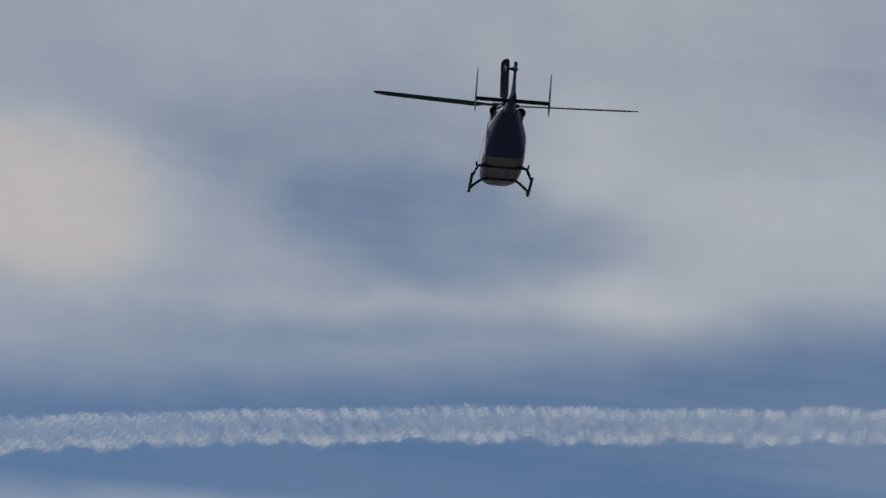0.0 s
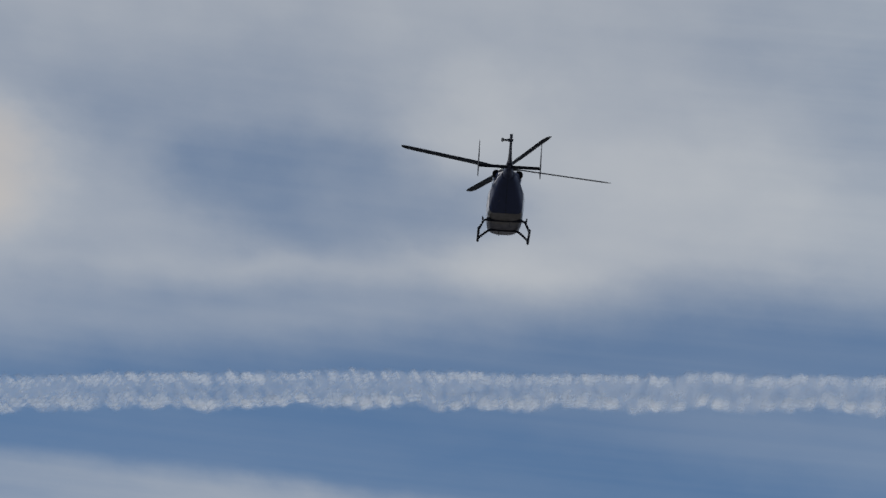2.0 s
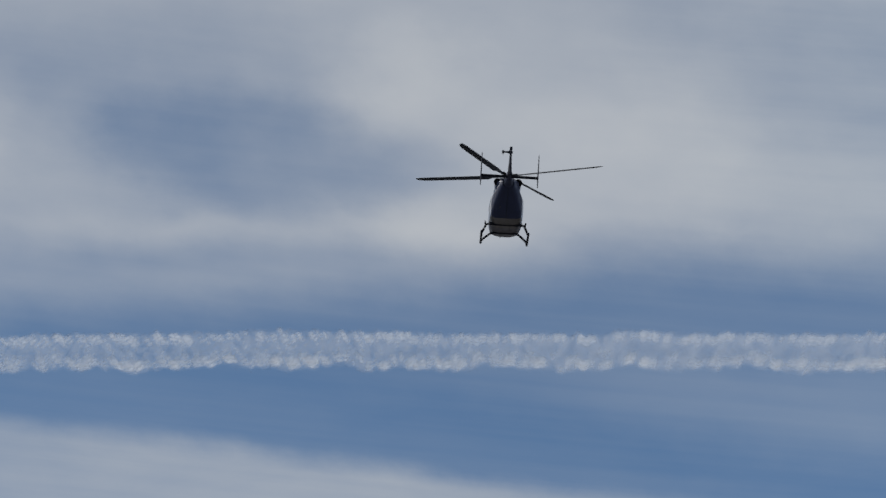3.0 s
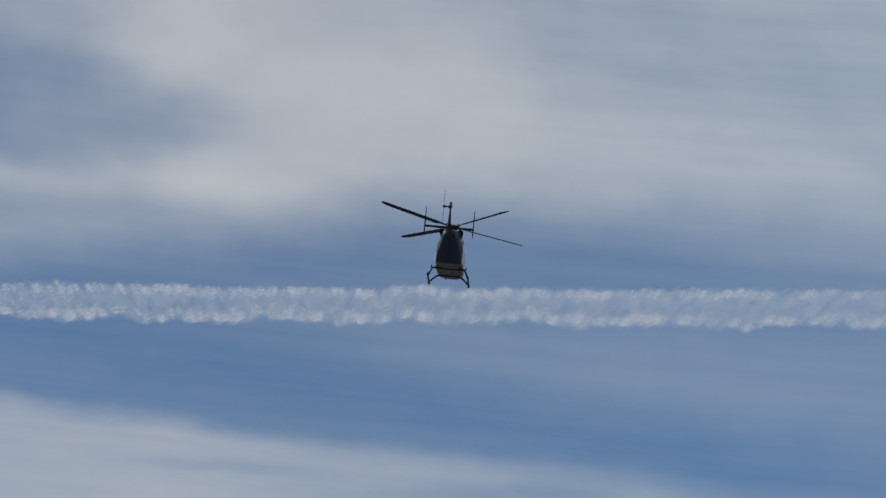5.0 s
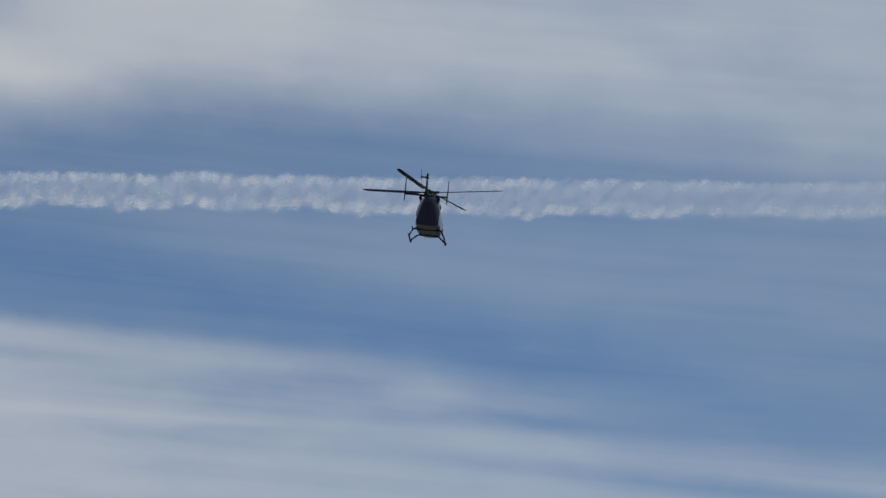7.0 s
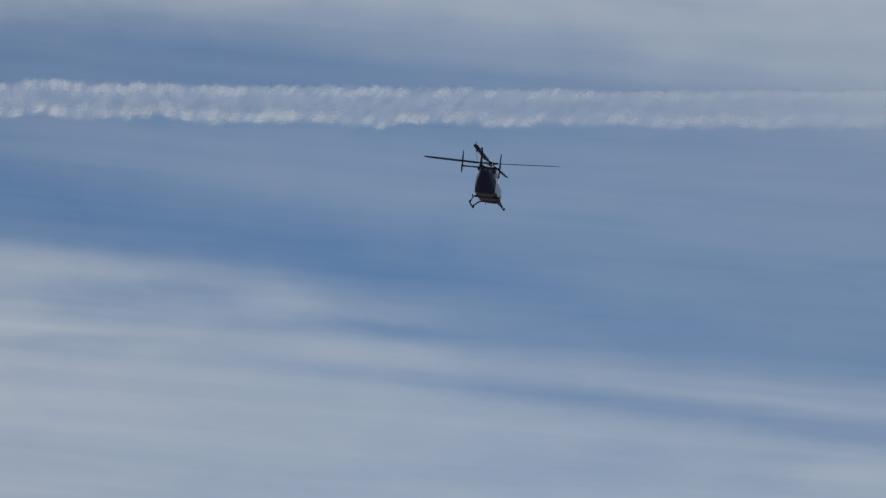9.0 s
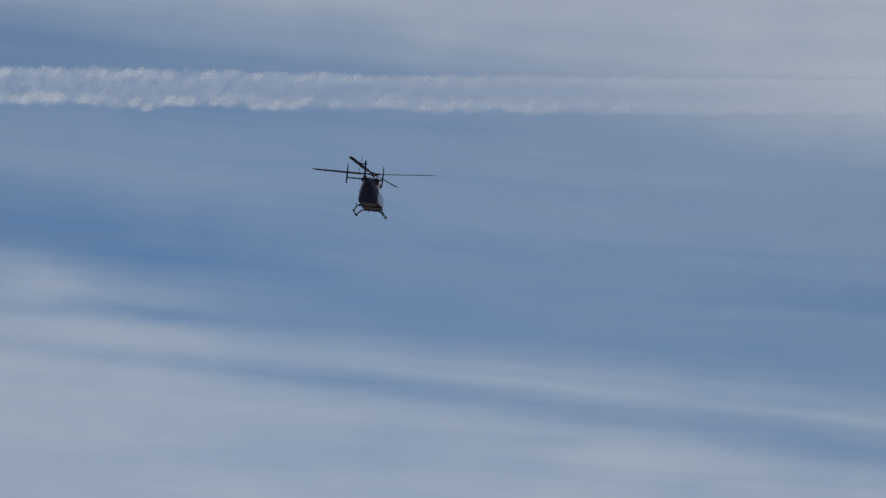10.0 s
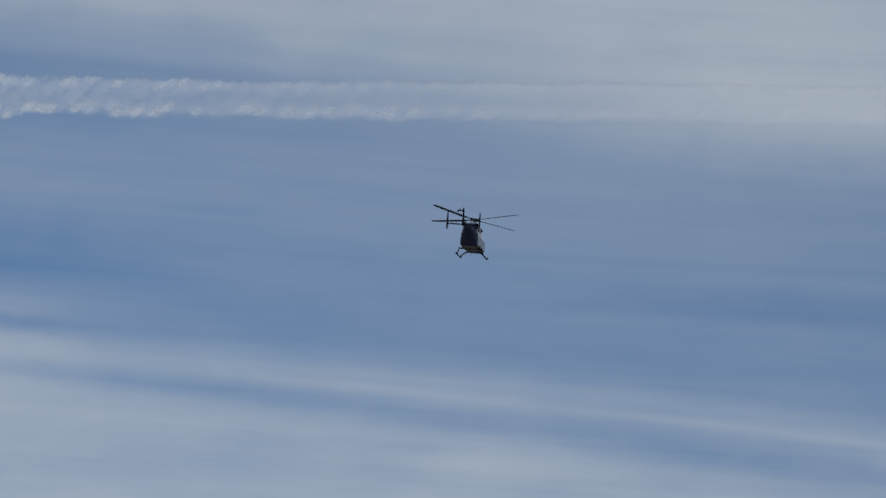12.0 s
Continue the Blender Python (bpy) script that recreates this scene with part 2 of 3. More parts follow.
def vapour_material(fresh=False):
    """Ice cloud: lit from before and behind, thinning out towards its edges. UV: metres along, 0 to 1 across."""
    mat = bpy.data.materials.new("ice_vapour")
    mat.use_nodes = True
    n = Nodes(mat.node_tree)
    m = n.m
    split = n.add("ShaderNodeSeparateXYZ")
    n.put(split.inputs[0], n.add("ShaderNodeUVMap", uv_map="along").outputs[0])
    s, v = split.outputs[0], split.outputs[1]
    h = m("MULTIPLY", v, 50.0)

    def swirl(size, seed, detail=3.0, rough=0.5):
        """Noise about zero, in lumps of that many metres."""
        return m("SUBTRACT", n.noise(n.xyz(s, h, seed), 1.0 / size, detail, rough), 0.5)

    # rounded puffs, their outlines frayed
    ps, ph = n.sum(s, m("MULTIPLY", swirl(12.0, 3.0), 9.0)), n.sum(h, m("MULTIPLY", swirl(12.0, 40.0), 9.0))

    def puffs(size, seed, squash=1.0):
        cell = n.add("ShaderNodeTexVoronoi", feature="SMOOTH_F1")
        n.put(cell.inputs["Vector"], n.xyz(ps, m("MULTIPLY", ph, squash), seed))
        cell.inputs["Scale"].default_value = 1.0 / size
        cell.inputs["Smoothness"].default_value = 0.35
        return n.ramp(cell.outputs["Distance"], 0.80, 0.10)

    lobe, tuft, fluff = puffs(30.0, 5.0), puffs(17.0, 90.0, 1.7), puffs(7.5, 160.0, 1.4)
    soft = n.ramp(s, 450.0, 1300.0, 1.0, 0.25)
    # fine combing that leans with the wind, thin in the middle of the roll
    comb = m("SUBTRACT", n.noise(n.xyz(m("SUBTRACT", s, m("MULTIPLY", h, 0.8)), m("MULTIPLY", h, 0.55), 11.0), 0.17, 3.0, 0.5, 0.6), 0.5)
    edge_low = m("SUBTRACT", v, m("MULTIPLY", m("ADD", m("MULTIPLY", m("SUBTRACT", 1.0, lobe), 0.12), m("MULTIPLY", m("SUBTRACT", 1.0, tuft), 0.07)), soft))
    edge_top = m("ADD", v, m("MULTIPLY", m("ADD", m("MULTIPLY", m("SUBTRACT", 1.0, tuft), 0.07), m("MULTIPLY", m("SUBTRACT", 1.0, fluff), 0.05)), soft))
    fringe = m("MULTIPLY", n.ramp(edge_low, 0.0, 0.15), n.ramp(edge_top, 1.05, 0.85))
    top, low = (m("EXPONENT", m("MULTIPLY", m("POWER", m("DIVIDE", m("SUBTRACT", v, mid), wide), 2.0), -1.0)) for mid, wide in ((0.85, 0.12), (0.27, 0.14)))
    dense = n.sum(0.19, m("MULTIPLY", top, m("ADD", 0.16, m("MULTIPLY", fluff, 0.10))), m("MULTIPLY", low, m("ADD", 0.12, m("MULTIPLY", tuft, 0.22))))
    relief = n.sum(m("MULTIPLY", m("SUBTRACT", tuft, 0.45), n.ramp(s, -200.0, 100.0, 0.40, 0.75)), m("MULTIPLY", m("SUBTRACT", fluff, 0.45), n.ramp(s, -200.0, 100.0, 0.85, 0.35)), m("MULTIPLY", comb, n.ramp(s, -250.0, 100.0, 1.5, 0.35)), m("MULTIPLY", swirl(11.0, 70.0, 3.0), 0.9))
    relief = m("MINIMUM", m("MAXIMUM", m("ADD", 1.0, m("MULTIPLY", relief, m("MULTIPLY", soft, 1.05))), 0.25), 1.8)
    far = n.ramp(s, 150.0, 1600.0, 1.0, 0.38)
    alpha = m("MULTIPLY", m("MULTIPLY", m("MULTIPLY", dense, far), relief), fringe)
    alpha = m("MINIMUM", m("MAXIMUM", alpha, 0.0), 0.85)
    if fresh:
        # a young trail is dense all through
        alpha = n.ramp(swirl(7.5, 20.0, 4.0), -0.3, 0.2, 0.22, 0.42)
    diffuse, back = n.add("ShaderNodeBsdfDiffuse"), n.add("ShaderNodeBsdfTranslucent")
    for node in (diffuse, back):
        node.inputs[0].default_value = (0.68, 0.71, 0.79, 1) if fresh else (0.66, 0.70, 0.768, 1)
    # light scatters many times inside, so the shading hardly follows the surface
    n.put(back.inputs["Normal"], n.xyz(0.38, -0.71, -0.59) if fresh else n.xyz(0.0, -1.0, 0.0))
    lit, out = n.add("ShaderNodeMixShader"), n.add("ShaderNodeMixShader")
    lit.inputs[0].default_value = 0.9 if fresh else 0.6
    n.put(lit.inputs[1], diffuse.outputs[0])
    n.put(lit.inputs[2], back.outputs[0])
    n.put(out.inputs[0], alpha)
    n.put(out.inputs[1], n.add("ShaderNodeBsdfTransparent").outputs[0])
    n.put(out.inputs[2], lit.outputs[0])
    n.put(n.add("ShaderNodeOutputMaterial").inputs[0], out.outputs[0])
    return mat


# ---- ground ----
def build_ground():
    bm = bmesh.new()
    rings, around = [], 96
    for r in (0.5, 4, 15, 50, 150, 400, 1000, 2200, 4600):
        rings.append([bm.verts.new((r * math.cos(k * math.tau / around), r * math.sin(k * math.tau / around), 0)) for k in range(around)])
    bm.faces.new(rings[0])
    for a, b in zip(rings, rings[1:]):
        for k in range(around):
            bm.faces.new((a[k], b[k], b[(k + 1) % around], a[(k + 1) % around]))
    me = bpy.data.meshes.new("ground")
    bm.to_mesh(me)
    me.materials.append(ground_material())
    tagged(new("ground", me), "flat dry field below the open sky", "ground", kind="structure")


build_ground()


# ---- condensation trail ----
TRAIL_Y, TRAIL_H, TRAIL_AZ = 3600.0, 621.0, 3.5
# metres along the trail, and how far it rises there
TRAIL_BEND = ((-1200, -3), (-820, -1), (-537, 3), (-380, 5), (-250, 5), (-31, 1.0), (283, -0.5), (600, -3.5), (863, -5.5), (1066, -4.5), (1500, -4), (2200, 4))
VAPOUR, FRESH_VAPOUR = vapour_material(), vapour_material(True)


def eased(rows, t):
    """A smooth value between rows of (t, value)."""
    for i in range(len(rows) - 1):
        if t <= rows[i + 1][0] or i == len(rows) - 2:
            (t1, v1), (t2, v2) = rows[i], rows[i + 1]
            t0, v0 = rows[max(i - 1, 0)]
            t3, v3 = rows[min(i + 2, len(rows) - 1)]
            s1 = (v2 - v0) / (t2 - t0) * (t2 - t1)
            s2 = (v3 - v1) / (t3 - t1) * (t2 - t1)
            u = (t - t1) / (t2 - t1)
            return (2 * u ** 3 - 3 * u * u + 1) * v1 + (u ** 3 - 2 * u * u + u) * s1 + (3 * u * u - 2 * u ** 3) * v2 + (u ** 3 - u * u) * s2


def wob(x, y, z=0.0):
    return noise.noise(Vector((x, y, z)))


def build_trail():
    """A long lumpy roll of vapour: tufts along its upper edge, hanging lobes along its lower one."""
    step, rows = 2.0, 14
    count = int(3300 / step)
    bm = bmesh.new()
    uv = bm.loops.layers.uv.new("along")
    for side in (-1, 1):
        grid = []
        for i in range(count + 1):
            s = -1150 + i * step
            calm = 1.0 - 0.55 * min(max((s - 300) / 1200, 0), 1)
            top = 23.5 + 3.0 * min(max(-s / 200, 0), 1) + 5.0 * math.exp(-((s - 135) / 26) ** 2) + 2.0 * wob(s / 60, 1.3) + calm * (3.4 * wob(s / 13, 4.1) + 1.4 * wob(s / 5.0, 9.7))
            lobe = 4 + wob(s / 36, 20.5) * 7 + abs(wob(s / 15, 31.2)) * 4.5
            low = -23.5 - 5.5 * min(max(s / 200, 0), 1) - 2.5 * wob(s / 80, 15.3) - calm * lobe
            sway = 1.2 * wob(s / 240, 51.0) + eased(TRAIL_BEND, s)
            column = []
            for j in range(rows + 1):
                v = j / rows
                z = low + (top - low) * v + sway
                d = 15 * math.sqrt(max(1 - (2 * v - 1) ** 2, 0)) * (1 + 0.25 * wob(s / 16, v * 3.0, side * 5.0) + 0.10 * wob(s / 6, v * 6.0, side * 9.0))
                column.append((bm.verts.new((s + 0.15 * z, side * d, z)), s, v))
            grid.append(column)
        for a, b in zip(grid, grid[1:]):
            for j in range(rows):
                quad = (a[j], b[j], b[j + 1], a[j + 1]) if side < 0 else (a[j], a[j + 1], b[j + 1], b[j])
                face = bm.faces.new([q[0] for q in quad])
                face.smooth = True
                for loop, q in zip(face.loops, quad):
                    loop[uv].uv = (q[1], q[2])
    me = bpy.data.meshes.new("contrail")
    bm.to_mesh(me)
    bm.free()
    me.materials.append(VAPOUR)
    ob = tagged(new("contrail", me), "long white lumpy condensation trail across the blue sky", "contrail", kind="stuff")
    turn = pose(0, 0, 0, 0, 0, -TRAIL_AZ)
    ob.matrix_world = turn @ pose(0, TRAIL_Y, TRAIL_H)


build_trail()


def build_short_trail():
    """A short, narrow trail low in the sky, widening away from its head."""
    def spot(az, el, far=4100.0):
        a, e = radians(az), radians(el)
        return Vector((far * math.sin(a) * math.cos(e), far * math.cos(a) * math.cos(e), far * math.sin(e)))

    head, end = spot(0.47, 5.30), spot(-0.75, 3.90)
    bm = bmesh.new()
    uv = bm.loops.layers.uv.new("along")
    count, around, rings = 40, 12, []
    for i in range(count + 1):
        t = i / count
        c = head.lerp(end, t)
        r = 1.0 + 3.0 * t ** 0.6 * (1 + 0.25 * wob(t * 14, 3.3))
        rings.append([bm.verts.new(c + Vector((math.cos(k * math.tau / around) * r, 0.4 * r * math.sin(k * math.tau / around), math.sin(k * math.tau / around) * r))) for k in range(around)])
    for a, b in zip(rings, rings[1:]):
        for k in range(around):
            face = bm.faces.new((a[k], b[k], b[(k + 1) % around], a[(k + 1) % around]))
            face.smooth = True
            for loop in face.loops:
                loop[uv].uv = (0.0, 0.32)
    me = bpy.data.meshes.new("short_contrail")
    bm.to_mesh(me)
    bm.free()
    me.materials.append(FRESH_VAPOUR)
    tagged(new("short_contrail", me), "short thin bright condensation trail low in the sky", "contrail", kind="stuff")


build_short_trail()


# ---- helicopter ----
def part(name, bm, material, parent, label=""):
    bmesh.ops.remove_doubles(bm, verts=bm.verts, dist=0.0005)
    bmesh.ops.recalc_face_normals(bm, faces=bm.faces)
    me = bpy.data.meshes.new(name)
    bm.to_mesh(me)
    bm.free()
    me.materials.append(material)
    for p in me.polygons:
        p.use_smooth = True
    me.set_sharp_from_angle(angle=radians(38))
    ob = new(name, me)
    ob.parent = parent
    return tagged(ob, label)


def ring(y, z0, z1, hw, power=2.6, count=40, x0=0.0, keel=0.0):
    """A rounded section across the hull at y, from z0 to z1, of half width hw."""
    pts = []
    for k in range(count):
        a = math.tau * k / count - math.pi / 2
        c, s = math.cos(a), math.sin(a)
        q = power + (keel if s < 0 else 0.0)
        pts.append((x0 + hw * math.copysign(abs(c) ** (2 / q), c), y, (z0 + z1) / 2 + (z1 - z0) / 2 * math.copysign(abs(s) ** (2 / q), s)))
    return pts


def loft(bm, rings, caps=True, keep=None):
    count = len(rings[0])
    made = [[bm.verts.new(p) for p in r] for r in rings]
    for a, b in zip(made, made[1:]):
        for k in range(count):
            if keep is None or keep(k):
                bm.faces.new((a[k], a[(k + 1) % count], b[(k + 1) % count], b[k]))
    if caps:
        bm.faces.new(made[0])
        bm.faces.new(made[-1][::-1])
    if keep:
        loose = [v for v in bm.verts if not v.link_faces]
        bmesh.ops.delete(bm, geom=loose, context="VERTS")
    return bm


def tube(bm, points, radius, count=10):
    """A round tube through the points."""
    pts = [Vector(p) for p in points]
    radii = radius if isinstance(radius, (list, tuple)) else [radius] * len(pts)
    rings = []
    for i, p in enumerate(pts):
        d = (pts[min(i + 1, len(pts) - 1)] - pts[max(i - 1, 0)]).normalized()
        u = d.cross(Vector((0, 0, 1)) if abs(d.z) < 0.9 else Vector((1, 0, 0))).normalized()
        w = d.cross(u)
        rings.append([p + radii[i] * (math.cos(math.tau * k / count) * u + math.sin(math.tau * k / count) * w) for k in range(count)])
    return loft(bm, rings)


def curve_points(points, steps=6):
    """A smooth line through the points."""
    pts = [Vector(p) for p in points]
    out = []
    for i in range(len(pts) - 1):
        p0, p1, p2, p3 = pts[max(i - 1, 0)], pts[i], pts[i + 1], pts[min(i + 2, len(pts) - 1)]
        for k in range(steps):
            t = k / steps
            out.append(0.5 * (2 * p1 + (p2 - p0) * t + (2 * p0 - 5 * p1 + 4 * p2 - p3) * t * t + (3 * p1 - p0 - 3 * p2 + p3) * t ** 3))
    return out + [pts[-1]]


def foil(chord, thick, count=9):
    """A wing section from trailing edge round the nose, in (along chord, up); its quarter line at 0."""
    upper = []
    for k in range(count):
        u = (1 - math.cos(math.pi * k / (count - 1))) / 2
        h = 5 * thick * (0.2969 * math.sqrt(u) - 0.126 * u - 0.3516 * u * u + 0.2843 * u ** 3 - 0.1036 * u ** 4)
        upper.append((chord * (0.25 - u), h * chord))
    return upper[::-1] + [(c, -h) for c, h in upper[1:-1]]


def slab(bm, outline, x0, x1, shift=None):
    """A plate: outline of (y, z) pushed from x0 to x1."""
    loft(bm, [[(x0, y, z) for y, z in outline], [(x1, y, z) for y, z in outline]])
    return bm


MAST_H = 3.379
BEACON = Vector((0.0, -6.60, 3.18))
helicopter = tagged(new("helicopter"), "dark navy and silver-white twin-engined helicopter with skids, in flight", "helicopter")

# sections of the hull from the nose to the rear of the cabin: y, lower z, upper z, half width, squareness
HULL = (
    (3.62, 1.00, 1.12, 0.06, 2.0), (3.55, 0.92, 1.28, 0.30, 2.0), (3.3, 0.83, 1.48, 0.54, 2.1), (2.9, 0.76, 1.78, 0.72, 2.2), (2.4, 0.68, 2.05, 0.83, 2.3),
    (1.8, 0.62, 2.24, 0.87, 2.3), (1.0, 0.54, 2.32, 0.895, 2.3), (0.0, 0.54, 2.34, 0.90, 2.3), (-0.8, 0.54, 2.35, 0.895, 2.3), (-1.4, 0.55, 2.35, 0.875, 2.2), (-2.0, 0.60, 2.35, 0.805, 2.1),
)
REAR = ((-2.0, 0.60, 2.35, 0.80, 2.1), (-2.35, 0.85, 2.36, 0.73, 2.1), (-2.7, 1.15, 2.37, 0.63, 2.1), (-3.05, 1.45, 2.38, 0.52, 2.1), (-3.4, 1.72, 2.38, 0.40, 2.0), (-3.7, 1.88, 2.36, 0.29, 2.0))
KEEL = 1.8      # how much squarer the lower half of a section is
REAR_KEEL = (5.5, 4.5, 3.2, 2.4, 1.8, 1.8)


def build_hull():
    rings = [ring(*row, keel=extra) for row, extra in zip(HULL, [KEEL] * (len(HULL) - 2) + [3.0, REAR_KEEL[0]])]

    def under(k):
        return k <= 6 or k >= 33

    part("hull", loft(bmesh.new(), rings, caps=False, keep=lambda k: not under(k)), WHITE, helicopter, "silver-white painted cabin hull")
    part("belly", loft(bmesh.new(), rings[:-3], caps=False, keep=under), GREY, helicopter, "dull grey-brown belly, its shade put into the colour")
    part("belly_ramp", loft(bmesh.new(), rings[-4:], caps=False, keep=under), CREAM, helicopter, "dull beige lower tail ramp")
    # sections count 40 steps: 0 is the keel, 20 the spine
    rear = [ring(*row, keel=extra) for row, extra in zip(REAR, REAR_KEEL)]
    part("clamshell_door", loft(bmesh.new(), rear, caps=False, keep=lambda k: k <= 19), NAVY, helicopter, "dark navy rear loading door")
    part("clamshell_door", loft(bmesh.new(), rear, caps=False, keep=lambda k: k >= 20), NAVY, helicopter, "dark navy rear loading door")
    bm = bmesh.new()
    tube(bm, [(0, y, z0 - 0.002) for y, z0, *rest in REAR], 0.012, 6)
    part("seam", bm, DARK, helicopter)
    for sx in (-1, 1):
        # flank panels: windows, door lines
        def at(y, z, out=0.006):
            rows = [r for r in HULL]
            for p, q in zip(rows, rows[1:]):
                if q[0] <= y <= p[0]:
                    t = (p[0] - y) / (p[0] - q[0])
                    z0, z1, hw, pw = (p[i] + (q[i] - p[i]) * t for i in range(1, 5))
                    s = min(max((z - (z0 + z1) / 2) / ((z1 - z0) / 2), -1), 1)
                    pw += KEEL if s < 0 else 0.0
                    return (sx * (hw * (1 - abs(s) ** pw) ** (1 / pw) + out), y, z)
            return (sx * 0.86, y, z)

        def pane(name, y0, y1, z0, z1, material, label="", out=0.006, cut=0.0):
            bm = bmesh.new()
            ny, nz = 10, 6
            front = [[bm.verts.new(at(y0 + (y1 - y0) * i / ny + cut * (j / nz), z0 + (z1 - z0) * j / nz, out)) for j in range(nz + 1)] for i in range(ny + 1)]
            for i in range(ny):
                for j in range(nz):
                    bm.faces.new((front[i][j], front[i + 1][j], front[i + 1][j + 1], front[i][j + 1]))
            solid = bmesh.ops.extrude_face_region(bm, geom=bm.faces[:])
            for v in (g for g in solid["geom"] if isinstance(g, bmesh.types.BMVert)):
                v.co.x -= sx * 0.012
            return part(name, bm, material, helicopter, label)

        pane("rear_window", -1.35, -0.45, 1.48, 1.98, GLASS, "dark tinted window")
        pane("cabin_window", -0.25, 0.95, 1.42, 1.98, GLASS, "dark tinted window")
        pane("cockpit_window", 1.25, 2.2, 1.25, 1.88, GLASS, "dark tinted window", cut=-0.2)
        bm = bmesh.new()
        tube(bm, [at(1.1, 2.12, 0.03), at(-1.45, 2.12, 0.03)], 0.022, 6)
        part("door_rail", bm, DARK, helicopter)
    bm = bmesh.new()
    tube(bm, [(-0.40, -2.55, 1.005), (-0.34, -2.62, 1.055), (-0.32, -2.64, 1.07)], 0.011, 8)
    part("door_handle", bm, CREAM, helicopter, "small bright door handle")
    # windscreen in two panes
    for sx in (-1, 1):
        bm = bmesh.new()
        rows = []
        for y, z0, z1, hw, pw in HULL[1:5]:
            rows.append([(sx * (0.03 + (hw * 0.82 - 0.03) * i / 8), y + 0.012, 0) for i in range(9)])
            for i, p in enumerate(rows[-1]):
                u = abs(p[0]) / hw
                rows[-1][i] = (p[0], p[1], (z0 + z1) / 2 + (z1 - z0) / 2 * (1 - u ** pw) ** (1 / pw) + 0.008)
        made = [[bm.verts.new(p) for p in r] for r in rows]
        for a, b in zip(made, made[1:]):
            for i in range(8):
                bm.faces.new((a[i], a[i + 1], b[i + 1], b[i]))
        part("windscreen", bm, GLASS, helicopter, "dark curved windscreen pane")


def build_top():
    rows = ((1.75, 2.10, 2.34, 0.26, 2.2), (1.4, 2.10, 2.56, 0.46, 2.4), (0.8, 2.12, 2.78, 0.60, 2.6), (0.0, 2.10, 2.92, 0.66, 2.8), (-0.8, 2.08, 2.92, 0.69, 2.8),
            (-1.4, 2.06, 2.86, 0.69, 2.7), (-1.75, 2.06, 2.78, 0.68, 2.6), (-2.05, 2.08, 2.70, 0.62, 2.5), (-2.4, 2.12, 2.58, 0.50, 2.4), (-3.0, 2.20, 2.44, 0.28, 2.1))
    rings = [ring(*r) for r in rows]
    part("engine_cowling", loft(bmesh.new(), rings[:7]), WHITE, helicopter, "grey-white engine cowling")
    part("engine_fairing", loft(bmesh.new(), rings[6:]), NAVY, helicopter, "dark navy fairing behind the engines")
    for sx in (-1, 1):
        bm = bmesh.new()
        line = curve_points([(sx * 0.42, -1.0, 2.44), (sx * 0.48, -1.6, 2.48), (sx * 0.535, -2.1, 2.50)])
        tube(bm, line, 0.19, 20)
        pipe = part("exhaust", bm, SOOT, helicopter, "sooty round exhaust pipe")
        bm = bmesh.new()
        end, back = Vector((sx * 0.535, -2.1, 2.50)), Vector((sx * 0.54, -2.15, 2.503))
        tube(bm, [back, end + Vector((0, 0.03, 0))], [0.20, 0.20], 20)
        part("rim", bm, SOOT, pipe, "sooty exhaust rim")
        # the pipe is closed: a black disc paints the darkness of its sooty inside
        bm = bmesh.new()
        tube(bm, [back + Vector((0, -0.004, 0)), back + Vector((0, 0.02, 0))], [0.17, 0.17], 20)
        part("opening", bm, BLACK, pipe, "black disc painted as the dark sooty inside of the exhaust")
        bm = bmesh.new()
        loft(bm, [ring(y, 2.40, 2.66, 0.10, 2.4, 16, sx * 0.60) for y in (0.9, 0.5, 0.1)])
        part("air_intake", bm, DARK, helicopter, "dark engine air intake")
    # added reflector: a metal bead placed to throw a sun glint aft
    bm = bmesh.new()
    bmesh.ops.create_uvsphere(bm, u_segments=20, v_segments=12, radius=1.0, matrix=pose(-0.33, -2.31, 2.59, -14, -10, 0) @ Matrix.Diagonal((0.13, 0.20, 0.085, 1)))
    part("glint_bead", bm, BRUSHED, helicopter, "small brushed steel bead added beside the exhaust for a sun glint")
    bm = bmesh.new()
    tube(bm, [(0, 0, 2.85), (0, 0, 3.0), (0, 0, MAST_H - 0.08)], [0.20, 0.13, 0.09], 16)
    part("mast", bm, METAL, helicopter, "worn metal rotor mast")
    bm = bmesh.new()
    loft(bm, [ring(y, 2.84, z, w, 2.2, 16) for y, z, w in ((0.42, 2.92, 0.10), (0.2, 3.04, 0.22), (-0.3, 3.04, 0.22), (-0.7, 2.94, 0.10))])
    part("mast_fairing", bm, DARK, helicopter)


